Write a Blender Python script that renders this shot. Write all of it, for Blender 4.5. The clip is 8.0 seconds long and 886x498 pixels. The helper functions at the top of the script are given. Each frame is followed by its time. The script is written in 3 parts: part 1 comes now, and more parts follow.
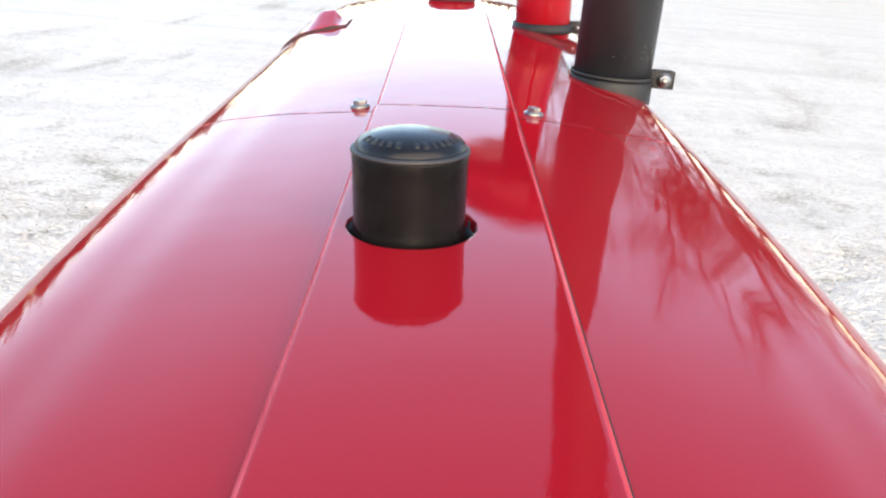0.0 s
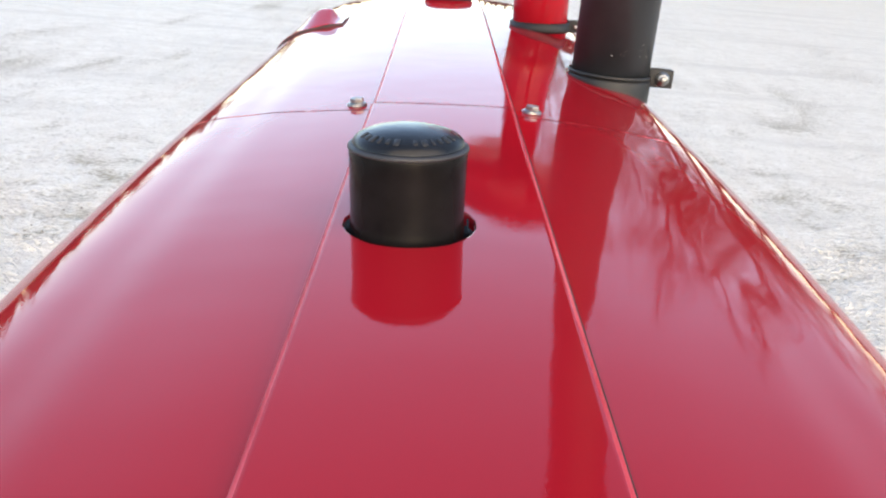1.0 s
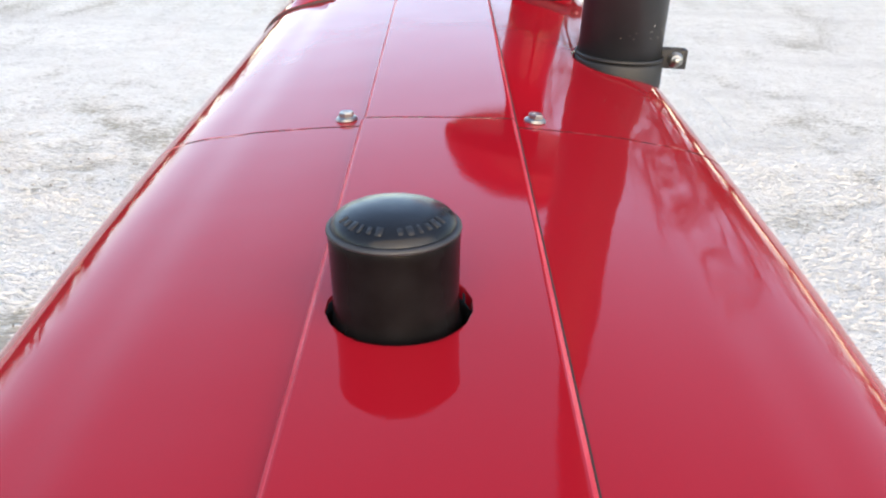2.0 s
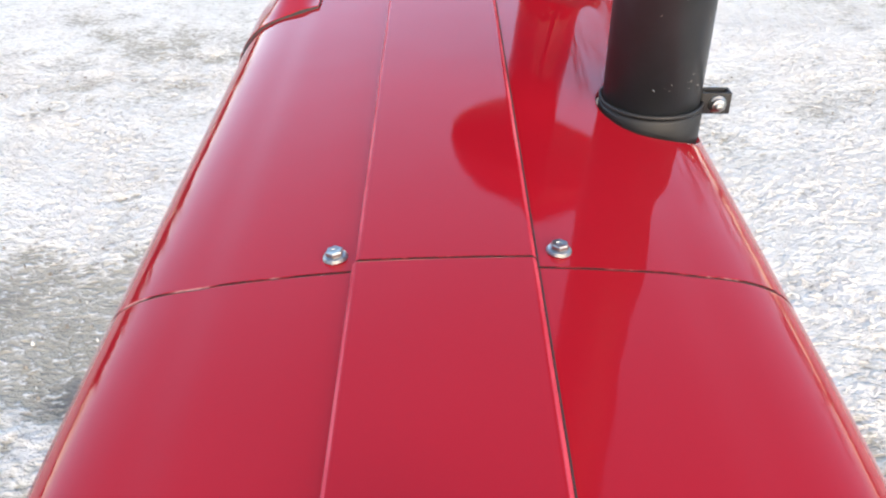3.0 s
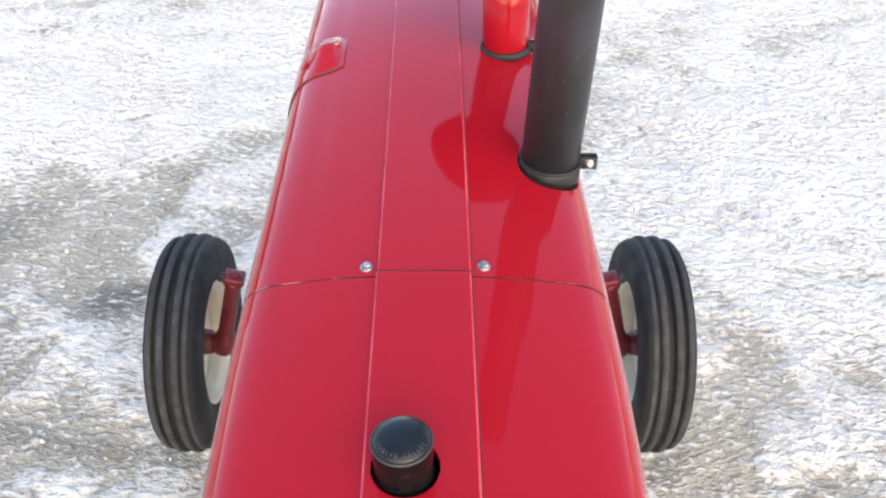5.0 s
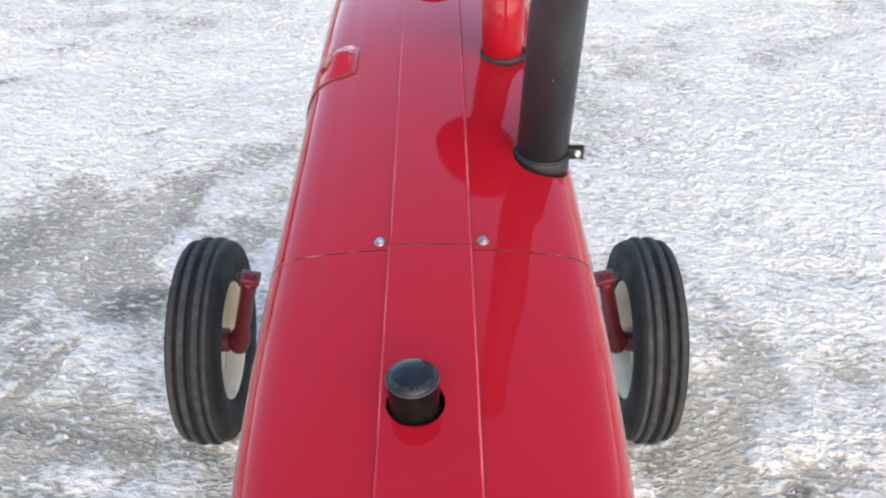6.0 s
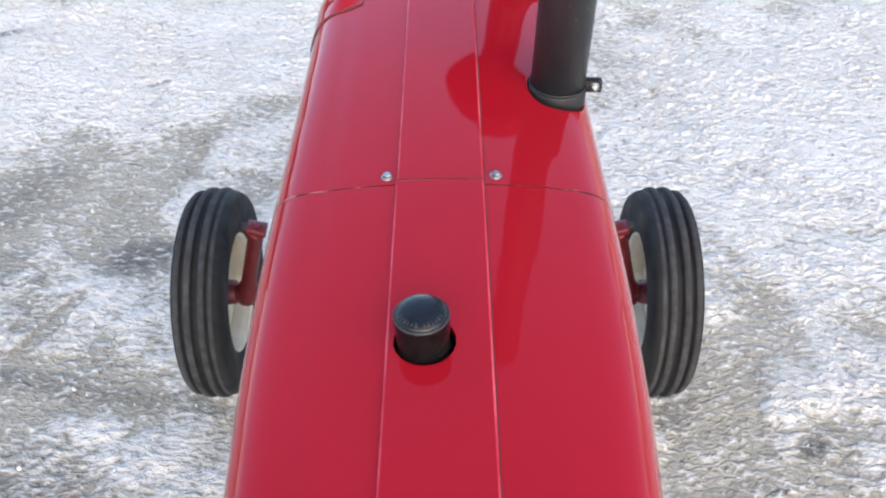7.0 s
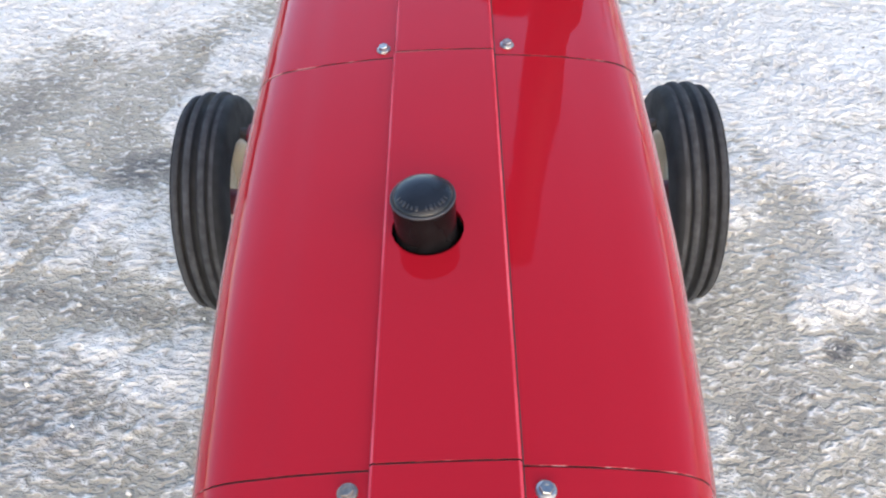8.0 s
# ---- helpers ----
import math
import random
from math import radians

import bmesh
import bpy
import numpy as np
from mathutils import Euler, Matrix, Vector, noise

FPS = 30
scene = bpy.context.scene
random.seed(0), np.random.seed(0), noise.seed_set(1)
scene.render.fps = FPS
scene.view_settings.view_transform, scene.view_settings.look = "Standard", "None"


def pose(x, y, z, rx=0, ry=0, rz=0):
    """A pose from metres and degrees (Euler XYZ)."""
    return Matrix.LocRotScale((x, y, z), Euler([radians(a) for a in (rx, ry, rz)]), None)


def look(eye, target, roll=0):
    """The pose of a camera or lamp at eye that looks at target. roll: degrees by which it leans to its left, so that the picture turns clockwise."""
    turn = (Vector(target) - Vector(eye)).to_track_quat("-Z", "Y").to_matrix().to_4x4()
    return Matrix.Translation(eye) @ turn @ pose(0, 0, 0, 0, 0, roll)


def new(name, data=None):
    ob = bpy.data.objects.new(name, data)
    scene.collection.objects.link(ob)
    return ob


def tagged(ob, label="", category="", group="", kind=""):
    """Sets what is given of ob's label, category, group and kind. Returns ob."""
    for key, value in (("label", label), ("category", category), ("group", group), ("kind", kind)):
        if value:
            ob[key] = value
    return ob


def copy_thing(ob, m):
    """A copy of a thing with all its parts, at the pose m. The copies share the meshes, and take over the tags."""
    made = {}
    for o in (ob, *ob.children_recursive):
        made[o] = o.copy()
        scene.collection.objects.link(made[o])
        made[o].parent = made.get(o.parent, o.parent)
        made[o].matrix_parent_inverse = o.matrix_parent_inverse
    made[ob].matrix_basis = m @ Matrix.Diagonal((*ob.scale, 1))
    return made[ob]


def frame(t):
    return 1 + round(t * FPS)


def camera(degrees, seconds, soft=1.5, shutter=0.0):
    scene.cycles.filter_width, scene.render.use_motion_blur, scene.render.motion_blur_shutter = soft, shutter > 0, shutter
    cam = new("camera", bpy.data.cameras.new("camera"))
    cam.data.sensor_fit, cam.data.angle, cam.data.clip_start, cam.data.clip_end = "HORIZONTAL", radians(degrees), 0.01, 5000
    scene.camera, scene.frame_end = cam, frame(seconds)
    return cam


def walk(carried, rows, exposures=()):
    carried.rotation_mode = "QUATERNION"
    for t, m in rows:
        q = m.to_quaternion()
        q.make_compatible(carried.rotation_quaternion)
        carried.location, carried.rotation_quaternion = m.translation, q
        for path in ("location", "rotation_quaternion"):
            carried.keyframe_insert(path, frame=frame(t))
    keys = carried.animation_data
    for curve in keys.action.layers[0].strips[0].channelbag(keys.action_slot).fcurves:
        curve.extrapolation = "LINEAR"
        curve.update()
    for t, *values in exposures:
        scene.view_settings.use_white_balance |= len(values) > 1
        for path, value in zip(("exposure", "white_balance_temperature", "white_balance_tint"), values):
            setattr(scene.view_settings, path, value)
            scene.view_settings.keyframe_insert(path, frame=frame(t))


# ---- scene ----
cam = camera(53.2, 8.0, soft=2.2)
PATH = [
    (0, (-0.008, -0.726, 1.929), (0.034, 1.194, 1.218), 4.81),
    (0.5, (-0.009, -0.723, 1.927), (0.042, 1.199, 1.220), 4.91),
    (1, (-0.009, -0.721, 1.926), (0.042, 1.199, 1.217), 4.91),
    (1.2, (-0.008, -0.722, 1.926), (0.039, 1.195, 1.211), 4.71),
    (2.3, (-0.002, -0.596, 2.010), (0.023, 1.131, 1.109), 1.76),
    (2.5, (-0.002, -0.553, 2.033), (0.020, 1.146, 1.080), 1.06),
    (3, (-0.001, -0.477, 2.091), (-0.001, 1.231, 0.984), -0.38),
    (3.5, (-0.003, -0.432, 2.133), (-0.001, 1.140, 0.933), -0.11),
    (4, (-0.002, -0.517, 2.281), (0.005, 0.967, 0.907), 0.05),
    (4.5, (0.003, -0.688, 2.417), (0.031, 0.829, 0.994), 1.12),
    (5, (0.000, -0.814, 2.485), (0.044, 0.784, 1.150), 1.70),
    (5.2, (0.003, -0.866, 2.518), (0.038, 0.745, 1.198), 1.20),
    (6.3, (-0.002, -0.974, 2.541), (0.025, 0.575, 1.301), 1.06),
    (6.5, (0.001, -0.977, 2.544), (0.018, 0.556, 1.283), 0.96),
    (7, (-0.001, -0.940, 2.476), (0.008, 0.554, 1.163), 0.58),
    (7.5, (0.004, -0.902, 2.417), (-0.008, 0.541, 1.015), -0.62),
    (8, (0.008, -0.874, 2.366), (-0.016, 0.516, 0.887), -1.45),
]
EXPOSURES = [(0, 2.04, 7700, 15), (0.5, 1.86, 7650, 15), (1, 1.84, 7650, 15), (2.5, 1.98, 7500, 15), (3.5, 2.08, 7450, 15), (4.0, 2.13, 7420, 15), (4.5, 2.18, 7400, 15),
             (5.2, 2.11, 7300, 15), (6.5, 1.90, 6950, 15), (7.5, 1.93, 6900, 15), (8, 1.96, 6900, 15)]
walk(cam, [(t, look(e, g, r)) for t, e, g, r in PATH], EXPOSURES)

# ---- world and sun ----
SUN_EL, SUN_AZ = 16.0, 164.0          # azimuth from +y towards +x
world = bpy.data.worlds.new("overcast_sky")
scene.world = world
world.use_nodes = True
wt = world.node_tree
sky = wt.nodes.new("ShaderNodeTexSky")
sky.sky_type, sky.sun_disc = "NISHITA", False
sky.sun_elevation, sky.sun_rotation = radians(SUN_EL), radians(SUN_AZ)
sky.air_density, sky.dust_density, sky.ozone_density = 0.92, 0.42, 2.0
bg = wt.nodes["Background"]
bg.inputs[1].default_value = 0.150
wt.links.new(sky.outputs[0], bg.inputs[0])

sun_data = bpy.data.lights.new("sun", "SUN")
sun_data.energy, sun_data.angle, sun_data.color = 1.4, radians(110), (1.0, 0.80, 0.50)
sun = new("sun", sun_data)
_a, _e = radians(SUN_AZ), radians(SUN_EL)
sun_dir = Vector((math.sin(_a) * math.cos(_e), math.cos(_a) * math.cos(_e), math.sin(_e)))
sun.matrix_world = look(sun_dir * 60, (0, 0, 0))


# ---- materials ----
def material(name):
    m = bpy.data.materials.new(name)
    m.use_nodes = True
    nt = m.node_tree
    return m, nt, nt.nodes["Principled BSDF"]


def coords(nt, scale=(1, 1, 1), obj=True):
    tc = nt.nodes.new("ShaderNodeTexCoord")
    mp = nt.nodes.new("ShaderNodeMapping")
    mp.inputs["Scale"].default_value = scale
    nt.links.new(tc.outputs["Object" if obj else "Generated"], mp.inputs[0])
    return mp.outputs[0]


def noise_tex(nt, vec, scale, detail=4.0, rough=0.55):
    n = nt.nodes.new("ShaderNodeTexNoise")
    n.inputs["Scale"].default_value, n.inputs["Detail"].default_value, n.inputs["Roughness"].default_value = scale, detail, rough
    nt.links.new(vec, n.inputs["Vector"])
    return n.outputs[0]


def ramp(nt, fac, stops):
    r = nt.nodes.new("ShaderNodeValToRGB")
    el = r.color_ramp.elements
    while len(el) < len(stops):
        el.new(0.5)
    for e, (p, c) in zip(el, stops):
        e.position = p
        e.color = (*c, 1) if isinstance(c, tuple) else (c, c, c, 1)
    nt.links.new(fac, r.inputs[0])
    return r.outputs[0]


def bump(nt, bsdf, height, strength, dist, socket="Normal", after=None):
    b = nt.nodes.new("ShaderNodeBump")
    b.inputs["Strength"].default_value, b.inputs["Distance"].default_value = strength, dist
    nt.links.new(height, b.inputs["Height"])
    if after:
        nt.links.new(after, b.inputs["Normal"])
    nt.links.new(b.outputs[0], bsdf.inputs[socket])
    return b.outputs[0]


def mix_rgb(nt, fac, a, b, mode="MIX"):
    m = nt.nodes.new("ShaderNodeMix")
    m.data_type, m.blend_type = "RGBA", mode
    for sock, v in ((0, fac), (6, a), (7, b)):
        if isinstance(v, bpy.types.NodeSocket):
            nt.links.new(v, m.inputs[sock])
        else:
            m.inputs[sock].default_value = v if sock == 0 else (*v, 1)
    return m.outputs[2]


def paint_red():
    m, nt, b = material("red_enamel")
    v = coords(nt)
    big = noise_tex(nt, v, 3.0, 3)
    col = ramp(nt, big, [(0.3, (0.345, 0.0074, 0.0156)), (0.7, (0.370, 0.0088, 0.0180))])
    nt.links.new(col, b.inputs["Base Color"])
    b.inputs["Roughness"].default_value = 0.45
    b.inputs["Specular IOR Level"].default_value = 0.0
    b.inputs["Coat Weight"].default_value = 1.0
    b.inputs["Coat IOR"].default_value = 1.335
    dust = noise_tex(nt, v, 14.0, 5)
    r = ramp(nt, dust, [(0.35, 0.022), (0.75, 0.045)])
    nt.links.new(r, b.inputs["Coat Roughness"])
    wave = noise_tex(nt, v, 9.0, 2)
    n1 = bump(nt, b, wave, 0.05, 0.01, "Coat Normal")
    peel = noise_tex(nt, v, 420.0, 2)
    bump(nt, b, peel, 0.02, 0.001, "Coat Normal", n1)
    return m


def chipped_edge():
    """Red enamel worn through to pale primer in patches along a panel edge."""
    m, nt, b = material("chipped_panel_edge")
    v = coords(nt)
    patch = ramp(nt, noise_tex(nt, v, 38.0, 4, 0.6), [(0.50, (0.06, 0.003, 0.005)), (0.57, (0.22, 0.012, 0.020)), (0.64, (0.45, 0.20, 0.20))])
    nt.links.new(patch, b.inputs["Base Color"])
    b.inputs["Roughness"].default_value = 0.5
    b.inputs["Specular IOR Level"].default_value = 0.15
    return m


def edge_highlight():
    """Pinker enamel along a folded edge; the sky's highlight is put into its colour."""
    m, nt, b = material("painted_edge_highlight")
    v = coords(nt, (1, 0.25, 1))
    col = ramp(nt, noise_tex(nt, v, 60.0, 4, 0.6), [(0.35, (0.48, 0.030, 0.052)), (0.55, (0.60, 0.066, 0.095)), (0.75, (0.64, 0.12, 0.145))])
    nt.links.new(col, b.inputs["Base Color"])
    b.inputs["Roughness"].default_value = 0.45
    b.inputs["Specular IOR Level"].default_value = 0.12
    return m


def plain(name, color, rough, metal=0.0, var=0.25, scale=30.0, bumpy=0.1, dist=0.002, spec=0.5, spots=None):
    m, nt, b = material(name)
    v = coords(nt)
    n = noise_tex(nt, v, scale, 5)
    lo = tuple(c * (1 - var) for c in color)
    hi = tuple(min(1, c * (1 + var)) for c in color)
    col = ramp(nt, n, [(0.3, lo), (0.7, hi)])
    if spots:
        vo = nt.nodes.new("ShaderNodeTexVoronoi")
        vo.inputs["Scale"].default_value = spots[0]
        nt.links.new(v, vo.inputs["Vector"])
        area = ramp(nt, noise_tex(nt, v, spots[4] if len(spots) > 4 else 9.0, 2), [(0.5, 0.0), (0.56, 1.0)])
        f = ramp(nt, vo.outputs["Distance"], [(spots[1], 1.0), (spots[1] + 0.04, 0.0)])
        mul = nt.nodes.new("ShaderNodeMath")
        mul.operation = "MULTIPLY"
        nt.links.new(area, mul.inputs[0])
        nt.links.new(f, mul.inputs[1])
        col = mix_rgb(nt, mul.outputs[0], col, spots[2])
    nt.links.new(col, b.inputs["Base Color"])
    rr = ramp(nt, noise_tex(nt, v, scale * 0.4, 3), [(0.3, max(0.02, rough * 0.8)), (0.7, min(1, rough * 1.2))])
    nt.links.new(rr, b.inputs["Roughness"])
    b.inputs["Metallic"].default_value = metal
    b.inputs["Specular IOR Level"].default_value = spec
    bump(nt, b, noise_tex(nt, v, scale * 6, 3), bumpy, dist)
    return m


def ground_material():
    """Packed snow, chipped and scuffed, thinning to frozen grey-brown gravel."""
    m, nt, b = material("packed_snow_over_gravel")
    geo = nt.nodes.new("ShaderNodeNewGeometry")
    pos = geo.outputs["Position"]
    at = nt.nodes.new("ShaderNodeAttribute")
    at.attribute_name = "snow_cover"
    wet = nt.nodes.new("ShaderNodeAttribute")
    wet.attribute_name = "damp"

    def math_node(op, a, b_, c=0.0):
        n = nt.nodes.new("ShaderNodeMath")
        n.operation = op
        for k, v in enumerate((a, b_, c)):
            if isinstance(v, bpy.types.NodeSocket):
                nt.links.new(v, n.inputs[k])
            else:
                n.inputs[k].default_value = v
        return n.outputs[0]

    def warped(scale, amount):
        wn = nt.nodes.new("ShaderNodeTexNoise")
        wn.inputs["Scale"].default_value, wn.inputs["Detail"].default_value = scale, 2.0
        nt.links.new(pos, wn.inputs["Vector"])
        w = nt.nodes.new("ShaderNodeVectorMath")
        w.operation = "MULTIPLY_ADD"
        nt.links.new(wn.outputs["Color"], w.inputs[0])
        w.inputs[1].default_value = (amount, amount, 0)
        nt.links.new(pos, w.inputs[2])
        return w.outputs[0]

    def stretched(vec, along, across, turn):
        mp = nt.nodes.new("ShaderNodeMapping")
        mp.inputs["Scale"].default_value = (along, across, 1.0)
        mp.inputs["Rotation"].default_value = (0, 0, turn)
        nt.links.new(vec, mp.inputs[0])
        return mp.outputs[0]

    bent = warped(1.1, 0.9)
    swirl = warped(9.0, 0.05)
    mid = noise_tex(nt, pos, 4.0, 5, 0.6)
    grit = noise_tex(nt, pos, 34.0, 4, 0.6)
    fine = noise_tex(nt, pos, 110.0, 3, 0.55)
    chips = noise_tex(nt, stretched(swirl, 0.66, 1.10, 0.45), 40.0, 3, 0.60)         # short chips of crust, drawn out sideways
    scrape = noise_tex(nt, stretched(bent, 0.35, 1.3, -0.35), 16.0, 4, 0.62)        # longer scrapes
    drift = noise_tex(nt, stretched(pos, 0.16, 1.0, 0.08), 1.1, 4, 0.6)             # wheel-worn bands across the yard

    # where the crust holds, where it has broken away
    edge = math_node("MULTIPLY_ADD", chips, 1.15, math_node("MULTIPLY_ADD", scrape, 0.75, -0.95))
    held = math_node("MULTIPLY_ADD", at.outputs["Fac"], 0.62, math_node("MULTIPLY_ADD", edge, 1.35, 0.16))
    mask = ramp(nt, held, [(0.22, 0.0), (0.38, 0.60), (0.70, 1.0)])
    dirt = ramp(nt, mid, [(0.3, (0.36, 0.335, 0.275)), (0.5, (0.425, 0.395, 0.325)), (0.7, (0.48, 0.45, 0.38))])
    dirt = mix_rgb(nt, 0.5, dirt, ramp(nt, grit, [(0.34, (0.68, 0.67, 0.66)), (0.55, (1, 1, 1))]), "MULTIPLY")
    snow = ramp(nt, mid, [(0.30, (0.70, 0.675, 0.615)), (0.50, (0.765, 0.74, 0.68)), (0.70, (0.82, 0.80, 0.745))])
    snow = mix_rgb(nt, 0.4, snow, ramp(nt, grit, [(0.36, (0.80, 0.79, 0.775)), (0.50, (1, 1, 1))]), "MULTIPLY")
    col = mix_rgb(nt, mask, dirt, snow)
    # grey bands, then dark scuffs; shade between the chips is coloured in with them
    band = ramp(nt, drift, [(0.50, 0.0), (0.66, 1.0)])
    col = mix_rgb(nt, math_node("MULTIPLY", band, 0.40), col, (0.52, 0.495, 0.45))
    scuff_shade = ramp(nt, chips, [(0.33, 1.0), (0.40, 0.0)])
    where = ramp(nt, noise_tex(nt, pos, 1.7, 4, 0.6), [(0.42, 0.15), (0.60, 1.0)])
    col = mix_rgb(nt, math_node("MULTIPLY", scuff_shade, math_node("MULTIPLY", where, 0.75)), col, (0.33, 0.31, 0.275))
    # bright broken chips
    bright = math_node("MULTIPLY", ramp(nt, chips, [(0.60, 0.0), (0.66, 1.0)]), 0.55)
    col = mix_rgb(nt, bright, col, (0.90, 0.89, 0.85))
    soak = math_node("MULTIPLY", wet.outputs["Fac"], ramp(nt, chips, [(0.44, 1.0), (0.62, 0.25)]))
    col = mix_rgb(nt, soak, col, (0.125, 0.121, 0.117))
    nt.links.new(col, b.inputs["Base Color"])
    rough = ramp(nt, mask, [(0.0, 0.78), (1.0, 0.52)])
    nt.links.new(rough, b.inputs["Roughness"])
    b.inputs["Specular IOR Level"].default_value = 0.4
    n1 = bump(nt, b, scrape, 0.55, 0.035)
    n2 = bump(nt, b, chips, 0.75, 0.026, after=n1)
    n3 = bump(nt, b, held, 0.35, 0.020, after=n2)
    bump(nt, b, fine, 0.35, 0.006, after=n3)
    return m


RED = paint_red()
CHIPPED = chipped_edge()
EDGE_GLINT = edge_highlight()
BLACK = plain("black_stack_paint", (0.019, 0.0218, 0.0265), 0.46, 0.0, 0.35, 18, 0.08, 0.001, 0.6)
STRAP = plain("black_steel_strap", (0.014, 0.0145, 0.016), 0.55, 0.1, 0.3, 40, 0.05, 0.0005)
PLASTIC = plain("worn_black_plastic", (0.007, 0.0065, 0.007), 0.22, 0.0, 0.4, 60, 0.10, 0.0005, 0.10)
# dome copy of the cap plastic, with the sky's bluish sheen in its colour
DOME = plain("sky_tinted_black_plastic", (0.010, 0.012, 0.016), 0.25, 0.0, 0.4, 60, 0.12, 0.0006, 0.30)
RIM_GREY = plain("pale_plastic_edge", (0.024, 0.026, 0.031), 0.45, 0.0, 0.3, 90, 0.1, 0.0005)
EMBOSS = plain("raised_plastic_marks", (0.016, 0.018, 0.022), 0.4, 0.0, 0.3, 90, 0.1, 0.0005)
ZINC = plain("zinc_plated_steel", (0.38, 0.38, 0.37), 0.32, 1.0, 0.2, 160, 0.1, 0.0004)
RUST = plain("dull_zinc_steel", (0.24, 0.22, 0.20), 0.45, 0.8, 0.3, 160, 0.2, 0.0005)
RUBBER = plain("tyre_rubber", (0.012, 0.0125, 0.014), 0.75, 0.0, 0.35, 22, 0.25, 0.002, 0.35)
RUBWORN = plain("dusty_worn_rubber", (0.042, 0.043, 0.046), 0.85, 0.0, 0.4, 26, 0.3, 0.002, 0.3)
CREAM = plain("cream_wheel_paint", (0.58, 0.52, 0.40), 0.4, 0.0, 0.12, 12, 0.05, 0.001)
CASTRED = plain("red_painted_casting", (0.12, 0.005, 0.010), 0.42, 0.0, 0.25, 18, 0.2, 0.002)
DARK = plain("dark_iron_and_gap_shade", (0.03, 0.028, 0.028), 0.7, 0.0, 0.3, 20, 0.3, 0.003)
BARK = plain("grey_bark", (0.07, 0.06, 0.052), 0.9, 0.0, 0.4, 6, 0.5, 0.02)
SNOW = ground_material()
CRUMB = plain("snow_crumb", (0.68, 0.67, 0.64), 0.6, 0.0, 0.2, 60, 0.2, 0.002)
STONE = plain("grey_brown_gravel", (0.24, 0.22, 0.20), 0.8, 0.0, 0.35, 25, 0.3, 0.002)


# ---- mesh helpers ----
def link_mesh(name, bm, mat, smooth=True):
    me = bpy.data.meshes.new(name)
    bmesh.ops.recalc_face_normals(bm, faces=bm.faces)
    bm.to_mesh(me)
    bm.free()
    for mm in (mat if isinstance(mat, (list, tuple)) else [mat]):
        me.materials.append(mm)
    if smooth:
        me.shade_smooth()
    return me


def part(name, bm, mat, parent, label="", smooth=True, at=None):
    ob = new(name, link_mesh(name, bm, mat, smooth))
    ob.parent = parent
    if at is not None:
        ob.matrix_basis = at
    if label:
        tagged(ob, label)
    return ob


def thing(name, label, category, group="", kind="", at=None):
    ob = new(name)
    ob.empty_display_size = 0.1
    tagged(ob, label, category, group, kind)
    if at is not None:
        ob.matrix_basis = at
    return ob


def lathe(profile, seg=48, axis="z", centre=(0, 0, 0), bm=None, close=False):
    """Turns (radius, height) pairs round an axis."""
    bm = bm or bmesh.new()
    rings = []
    for r, h in profile:
        ring = []
        for i in range(seg):
            a = 2 * math.pi * i / seg
            c, s_ = r * math.cos(a), r * math.sin(a)
            p = (c, s_, h) if axis == "z" else (h, c, s_) if axis == "x" else (c, h, s_)
            ring.append(bm.verts.new(Vector(p) + Vector(centre)))
        rings.append(ring)
    pairs = list(zip(rings, rings[1:])) + ([(rings[-1], rings[0])] if close else [])
    for a, b in pairs:
        for i in range(seg):
            j = (i + 1) % seg
            bm.faces.new((a[i], a[j], b[j], b[i]))
    if not close:
        for ring, rev in ((rings[0], True), (rings[-1], False)):
            bm.faces.new(ring[::-1] if rev else ring)
    return bm


def box(size, centre=(0, 0, 0), bevel=0.0, bm=None, m=None, seg=2):
    bm2 = bmesh.new()
    bmesh.ops.create_cube(bm2, size=1)
    for v in bm2.verts:
        v.co = Vector((v.co.x * size[0], v.co.y * size[1], v.co.z * size[2]))
    if bevel:
        bmesh.ops.bevel(bm2, geom=bm2.edges[:] + bm2.verts[:], offset=bevel, segments=seg, affect="EDGES", profile=0.6)
    for v in bm2.verts:
        v.co += Vector(centre)
        if m:
            v.co = m @ v.co
    if bm is None:
        return bm2
    me = bpy.data.meshes.new("tmp")
    bm2.to_mesh(me)
    bm2.free()
    bm.from_mesh(me)
    bpy.data.meshes.remove(me)
    return bm


def tube(path, radii, seg=8, bm=None):
    bm = bm or bmesh.new()
    rings = []
    for i, p in enumerate(path):
        d = (Vector(path[min(i + 1, len(path) - 1)]) - Vector(path[max(i - 1, 0)])).normalized()
        q = d.to_track_quat("Z", "Y")
        r = radii[i] if isinstance(radii, (list, tuple)) else radii
        rings.append([bm.verts.new(Vector(p) + q @ Vector((r * math.cos(2 * math.pi * k / seg), r * math.sin(2 * math.pi * k / seg), 0))) for k in range(seg)])
    for a, b in zip(rings, rings[1:]):
        for i in range(seg):
            j = (i + 1) % seg
            bm.faces.new((a[i], a[j], b[j], b[i]))
    bm.faces.new(rings[0][::-1])
    bm.faces.new(rings[-1])
    return bm


